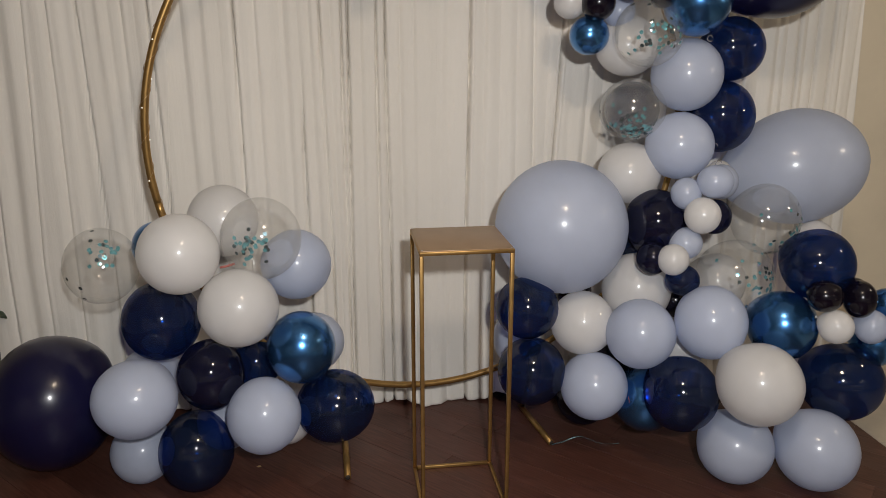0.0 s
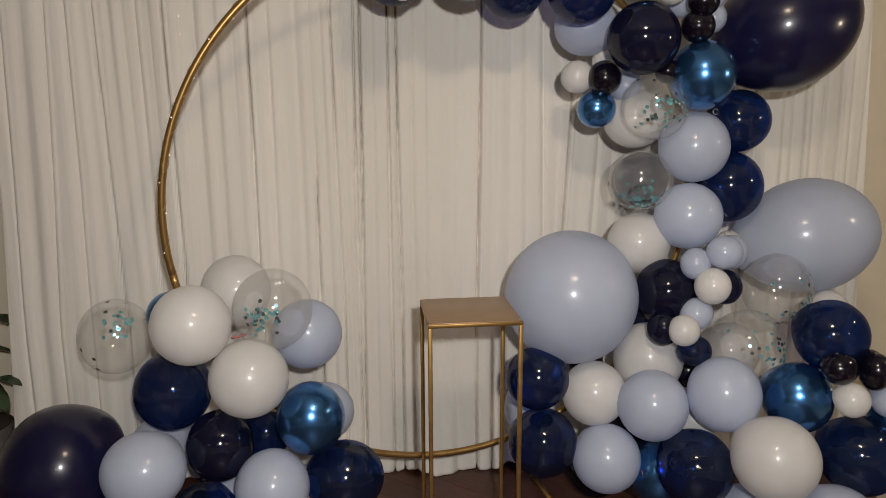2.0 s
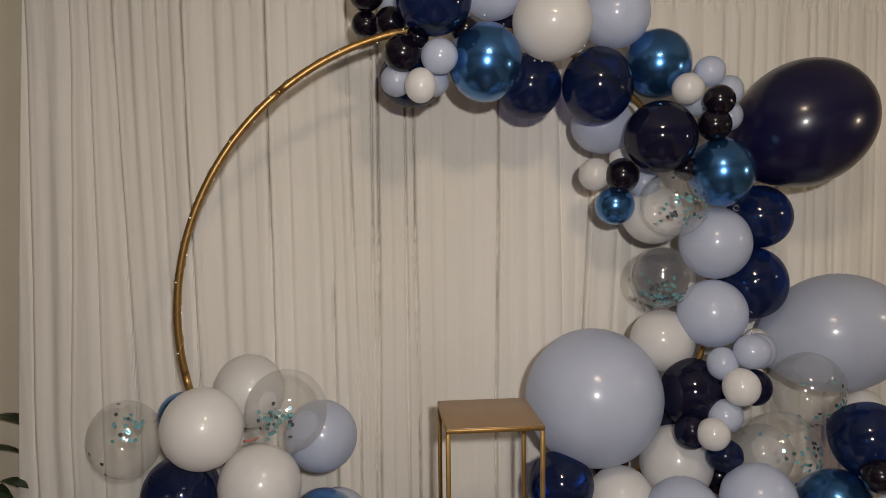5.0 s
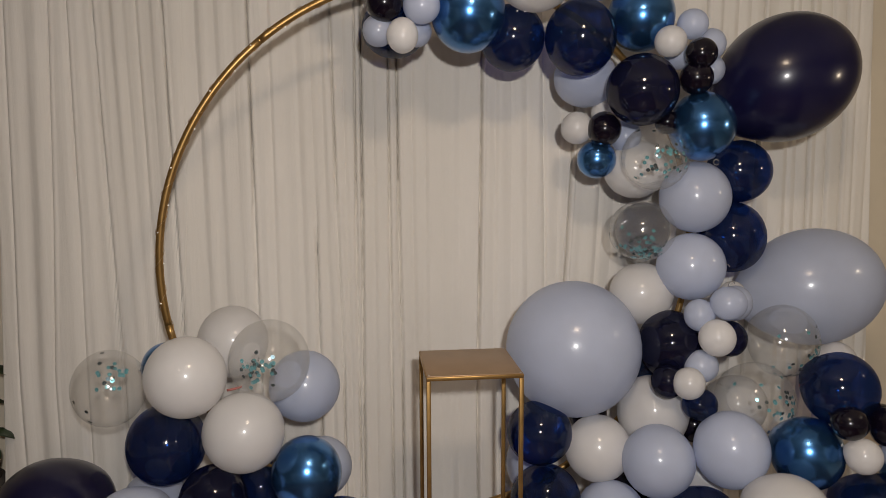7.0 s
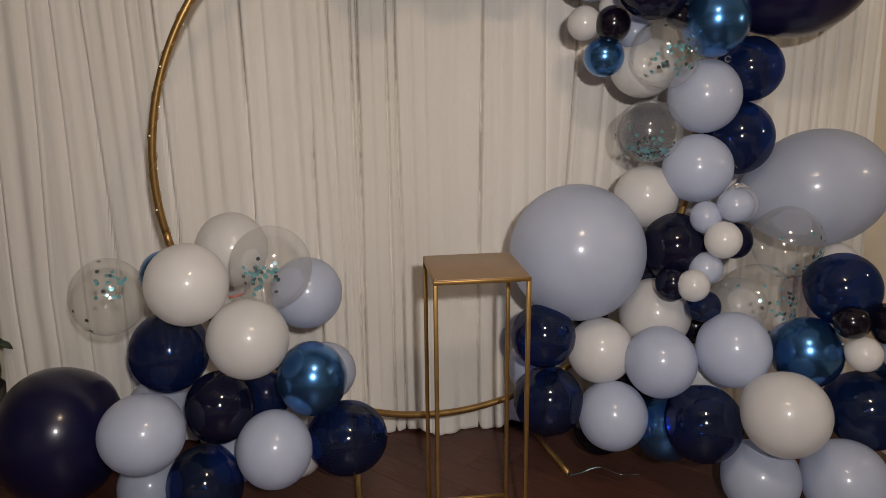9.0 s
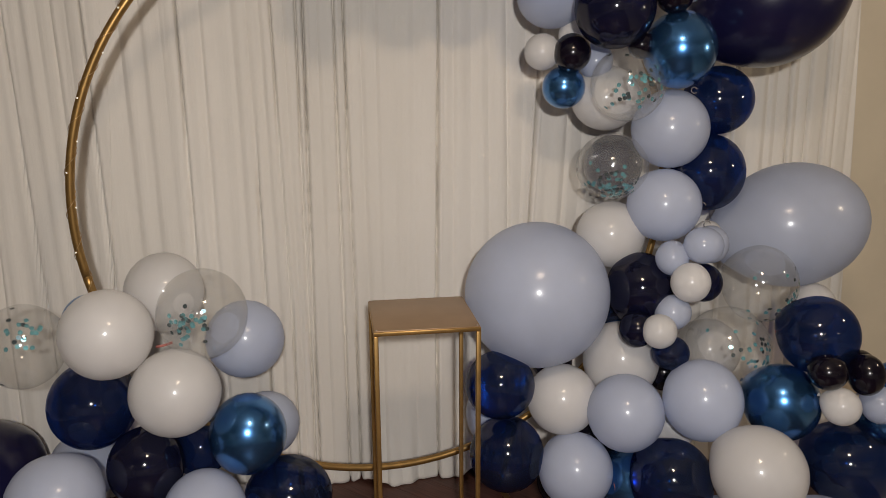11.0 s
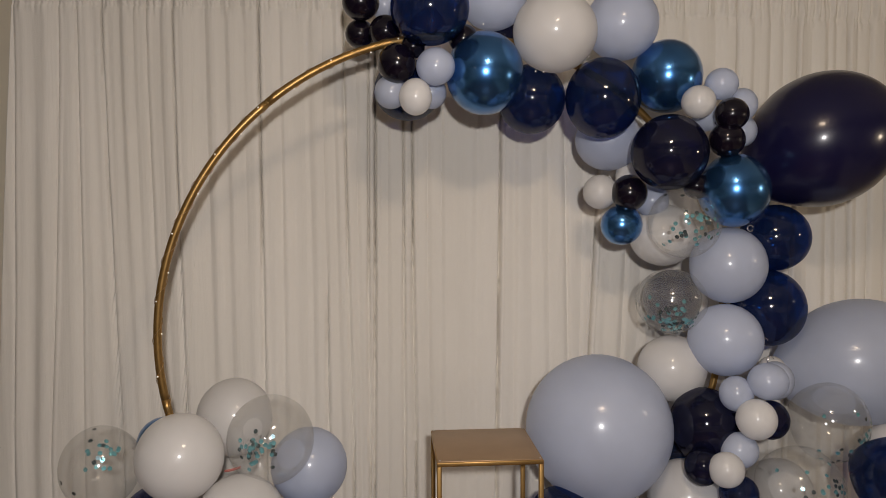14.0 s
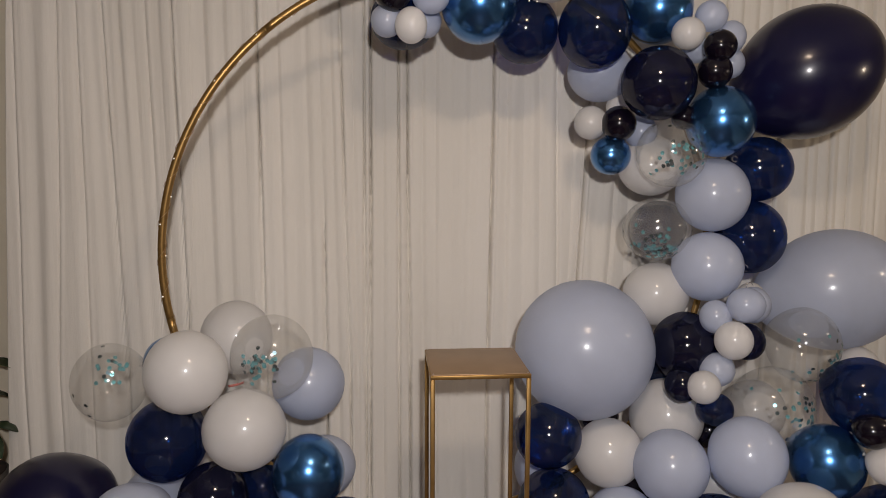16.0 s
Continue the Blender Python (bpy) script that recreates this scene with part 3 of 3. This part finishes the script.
balloon("white", 0.913, 3.030, 1.546, 0.239, 0.221, "arch")
confetti_balloon(0.913, 2.940, 1.320, 0.246, 0.226, "arch", 80, (-0.1, -0.55, -0.42), 0.85)
balloon("deep", 1.005, 3.178, 1.300, 0.218, 0.218, "arch")
balloon("chrome", 0.749, 2.990, 1.584, 0.146, 0.142, "arch")
balloon("white", 0.672, 2.990, 1.700, 0.119, 0.121, "arch")
balloon("ink", 0.760, 2.940, 1.695, 0.124, 0.127, "arch")
balloon("white", 0.797, 3.060, 1.761, 0.098, 0.100, "arch")
balloon("pale", 0.860, 3.000, 1.670, 0.118, 0.122, "arch")
balloon("dark", 0.855, 2.820, 1.825, 0.250, 0.248, "arch")
balloon("chrome", 1.088, 2.850, 1.701, 0.234, 0.247, "arch")
balloon("pale", 0.720, 3.060, 1.887, 0.236, 0.219, "arch")
balloon("navy", 0.643, 2.860, 2.005, 0.246, 0.265, "arch")
balloon("chrome", 0.882, 2.930, 2.090, 0.238, 0.249, "arch")
balloon("white", 0.950, 2.820, 1.989, 0.111, 0.108, "arch")
balloon("pale", 1.044, 2.860, 2.054, 0.109, 0.106, "arch")
balloon("pale", 1.124, 2.880, 1.989, 0.102, 0.111, "arch")
balloon("pale", 1.148, 2.920, 1.905, 0.093, 0.106, "arch")
balloon("pale", 1.018, 2.920, 1.952, 0.094, 0.098, "arch")
balloon("ink", 1.053, 2.800, 1.947, 0.109, 0.108, "arch")
balloon("ink", 1.047, 2.820, 1.866, 0.117, 0.117, "arch")
balloon("navy", 0.422, 2.960, 2.016, 0.232, 0.236, "arch")
balloon("white", 0.469, 2.800, 2.205, 0.269, 0.257, "arch")
balloon("pale", 0.722, 2.920, 2.262, 0.246, 0.242, "arch")
balloon("chrome", 0.248, 2.840, 2.080, 0.253, 0.268, "arch")
balloon("navy", 0.067, 2.740, 2.259, 0.244, 0.229, "arch")
balloon("pale", 0.286, 2.920, 2.335, 0.223, 0.198, "arch")
balloon("ink", -0.150, 2.860, 2.306, 0.121, 0.116, "arch")
balloon("ink", -0.156, 2.920, 2.219, 0.099, 0.096, "arch")
balloon("ink", -0.071, 2.860, 2.214, 0.108, 0.107, "arch")
balloon("ink", -0.035, 2.800, 2.101, 0.123, 0.127, "arch")
balloon("pale", 0.085, 2.760, 2.085, 0.122, 0.118, "arch")
balloon("pale", -0.055, 2.840, 2.018, 0.107, 0.109, "arch")
balloon("white", 0.022, 2.760, 1.991, 0.104, 0.116, "arch")
balloon("pale", 0.075, 2.860, 2.020, 0.102, 0.107, "arch")
balloon("navy", 0.001, 2.940, 2.041, 0.225, 0.205, "arch")
balloon("pale", -0.076, 2.960, 2.325, 0.097, 0.093, "arch")
balloon("dark", 0.335, 3.000, 2.238, 0.100, 0.096, "arch")
balloon("ink", 0.179, 2.840, 2.189, 0.097, 0.094, "arch")
balloon("ink", 0.016, 2.810, 2.156, 0.078, 0.075, "arch")
balloon("ink", 0.958, 2.850, 1.716, 0.085, 0.089, "arch")

# ---- ribbons ----


def ribbon_on_floor():
    bm = bmesh.new()
    rows = []
    for i in range(61):
        u = i / 60
        x, y = 0.632 + 0.27 * u, 2.842 + 0.018 * math.sin(5.2 * u) - 0.01 * u
        z = 0.004 + 0.022 * max(0.0, math.sin(math.pi * (u * 1.7 - 0.25))) ** 2
        twist = 0.6 * math.sin(7 * u)
        rows.append([bm.verts.new((x, y + s * 0.0028 * math.cos(twist), z + s * 0.0028 * math.sin(twist) + 0.002)) for s in (-1, 1)])
    for r, s in zip(rows, rows[1:]):
        bm.faces.new((r[0], r[1], s[1], s[0]))
    ob = thing("ribbon", bm, RIBBON, "thin iridescent curling ribbon lying on the dark floor", "ribbon")
    ob.modifiers.new("thickness", "SOLIDIFY").thickness = 0.0004


ribbon_on_floor()
bm = bmesh.new()
bmesh.ops.create_cone(bm, segments=9, radius1=0.008, radius2=0.006, depth=0.002, cap_ends=True, matrix=Matrix.Translation((-0.516, 2.838, 0.0012)) @ Matrix.Diagonal((1.2, 0.7, 1, 1)))
thing("paper_scrap", bm, WIRE, "tiny copper-coloured scrap lying on the dark floor", "scrap", smooth=False)


def curl(x, y, z, r, turns, mat, label):
    pts = [(x + r * math.cos(a), y - 0.004 * a / 6, z + r * math.sin(a)) for a in [0.3 + math.tau * turns * i / 40 for i in range(41)]]
    thing("ribbon", tube(bmesh.new(), pts, 0.0016, 6), mat, label, "ribbon")


curl(1.160, 2.88, 1.573, 0.010, 0.85, CURL, "small curled silver ribbon end tied between balloons")
curl(1.205, 2.86, 1.185, 0.016, 0.7, CURL, "small curled silver ribbon end tied between balloons")
curl(1.225, 2.85, 1.125, 0.012, 0.6, CURL, "small curled silver ribbon end tied between balloons")



def stub(x, y, z, dx, dz):
    """The short rose tail of a tied balloon."""
    bm = bmesh.new()
    rows = [[bm.verts.new((x + dx * u, y - 0.006 * math.sin(3 * u), z + dz * u + s * 0.004)) for s in (-1, 1)] for u in (0, 0.25, 0.5, 0.75, 1)]
    for a, b in zip(rows, rows[1:]):
        bm.faces.new((a[0], a[1], b[1], b[0]))
    ob = thing("ribbon", bm, ROSE, "short rose ribbon tail between tied balloons", "ribbon")
    ob.modifiers.new("thickness", "SOLIDIFY").thickness = 0.0008


stub(-0.580, 2.735, 0.828, 0.05, 0.012)
stub(0.863, 2.66, 0.290, 0.003, -0.022)
stub(1.405, 2.68, 0.790, 0.03, 0.018)

# ---- plant ----


def plant():
    base = Vector((-1.78, 3.36, 0.0))
    p = tagged(new("potted_plant"), "dark green leafy potted plant beside the drape", "plant")
    bm = bmesh.new()
    bmesh.ops.create_cone(bm, segments=28, radius1=0.11, radius2=0.15, depth=0.28, cap_ends=True, matrix=Matrix.Translation(base + Vector((0, 0, 0.14))))
    part("pot", bm, POT, p)
    bm = bmesh.new()
    bmesh.ops.create_cone(bm, segments=28, radius1=0.138, radius2=0.138, depth=0.01, cap_ends=True, matrix=Matrix.Translation(base + Vector((0, 0, 0.284))))
    part("soil", bm, SOIL_AND_BORE, p)
    r = random.Random(8)
    for k in range(16):
        a, tall = r.uniform(0, math.tau), r.uniform(0.45, 0.78)
        reach = r.uniform(0.05, 0.18)
        tip = base + Vector((reach * math.cos(a), 0.6 * reach * math.sin(a) - 0.05, tall))
        stem = part("stem", tube(bmesh.new(), [base + Vector((0.02 * math.cos(a), 0.02 * math.sin(a), 0.27)), base.lerp(tip, 0.6) + Vector((0, 0, 0.05)), tip], 0.003, 6), LEAF, p)
        bm = bmesh.new()
        way = Vector((math.cos(a), math.sin(a) * 0.6, r.uniform(-0.2, 0.5))).normalized()
        across = way.cross(Vector((0, 0, 1))).normalized()
        lift = across.cross(way)
        long = r.uniform(0.10, 0.17)
        rows = []
        for i in range(9):
            u = i / 8
            w = 0.33 * long * math.sin(math.pi * min(1, u * 0.96 + 0.03)) ** 0.8
            mid = tip + way * long * u - Vector((0, 0, 1)) * 0.35 * long * u * u
            rows.append([bm.verts.new(mid + across * w * s + lift * 0.15 * w * abs(s)) for s in (-1, -0.5, 0, 0.5, 1)])
        for q, s in zip(rows, rows[1:]):
            for j in range(4):
                bm.faces.new((q[j], q[j + 1], s[j + 1], s[j]))
        leaf = part("leaf", bm, LEAF, p)
        leaf.modifiers.new("thickness", "SOLIDIFY").thickness = 0.0008


plant()

# ---- floor ----
EDGE = 1.955
thing("subfloor", box(bmesh.new(), -6.0, -7.12, -0.12, 6.0, 3.74, -0.012), GROUT, "dark screed under the floor boards", "floor", kind="structure", smooth=False)
floor = tagged(new("floor"), "dark brown diagonal wood plank floor", "floor", kind="structure")
tiles = tagged(new("floor_tiles"), "beige stone tile floor beside the dark planks", "floor", kind="structure")


def clipped(poly, axis, limit, keep_less):
    out = []
    for a, b in zip(poly, poly[1:] + poly[:1]):
        ina, inb = ((a[axis] <= limit) == keep_less), ((b[axis] <= limit) == keep_less)
        if ina:
            out.append(a)
        if ina != inb:
            t = (limit - a[axis]) / (b[axis] - a[axis])
            out.append((a[0] + t * (b[0] - a[0]), a[1] + t * (b[1] - a[1])))
    return out


def slab(name, poly, centre, turn, z0, z1, mat, parent):
    """A flat piece with a slightly eased upper edge, its own axes along its grain."""
    c, s = math.cos(turn), math.sin(turn)
    local = [((x - centre[0]) * c + (y - centre[1]) * s, -(x - centre[0]) * s + (y - centre[1]) * c) for x, y in poly]
    mx, my = sum(q[0] for q in local) / len(local), sum(q[1] for q in local) / len(local)
    bm = bmesh.new()
    low = [bm.verts.new((x, y, z0)) for x, y in local]
    mid = [bm.verts.new((x, y, z1 - 0.0006)) for x, y in local]
    high = [bm.verts.new((x - math.copysign(0.0006, x - mx), y - math.copysign(0.0006, y - my), z1)) for x, y in local]
    n = len(local)
    for i in range(n):
        j = (i + 1) % n
        bm.faces.new((low[i], low[j], mid[j], mid[i]))
        bm.faces.new((mid[i], mid[j], high[j], high[i]))
    bm.faces.new(high)
    ob = part(name, bm, mat, parent, smooth=False)
    ob.location, ob.rotation_euler = (centre[0], centre[1], 0), (0, 0, turn)


grain = radians(-44)
ux, uy = math.cos(grain), math.sin(grain)
saw = random.Random(3)
WIDE, LONG = 0.125, 1.25
for i in range(-48, 49):
    start = saw.uniform(0, LONG)
    for j in range(-6, 7):
        u, v = j * LONG + start, i * WIDE
        cx, cy = u * ux - v * uy, u * uy + v * ux
        h, w = LONG / 2 - 0.0004, WIDE / 2 - 0.0004
        poly = [(cx + a * h * ux - b * w * uy, cy + a * h * uy + b * w * ux) for a, b in ((-1, -1), (1, -1), (1, 1), (-1, 1))]
        for axis, limit, less in ((0, EDGE, True), (0, -2.6, False), (1, 3.62, True), (1, 0.2, False)):
            poly = clipped(poly, axis, limit, less) if poly else poly
        if len(poly) > 2:
            slab("plank", poly, (cx, cy), grain, -0.0118, 0.0, WOOD, floor)
thing("floor_rest", box(bmesh.new(), -5.88, -7.0, -0.0118, -2.602, 3.62, -0.001), TILE, "beige stone floor of the hall", "floor", kind="structure", smooth=False)
thing("floor_near", box(bmesh.new(), -2.6, -7.0, -0.0118, EDGE, 0.198, -0.001), WOOD, "dark brown wood floor of the hall", "floor", kind="structure", smooth=False)
thing("floor_east", box(bmesh.new(), EDGE + 0.003, -7.0, -0.0118, 5.88, -1.803, -0.001), TILE, "beige stone floor of the hall", "floor", kind="structure", smooth=False)
for i in range(9):
    for j in range(13):
        x0, y0 = EDGE + 0.004 + 0.45 * i, -2.0 + 0.45 * j + 0.2
        x1, y1 = min(x0 + 0.446, 5.88), min(y0 + 0.446, 3.62)
        if x1 - x0 > 0.02 and y1 - y0 > 0.02:
            slab("tile", [(x0, y0), (x1, y0), (x1, y1), (x0, y1)], ((x0 + x1) / 2, (y0 + y1) / 2), 0.0, -0.0118, -0.0005, TILE, tiles)
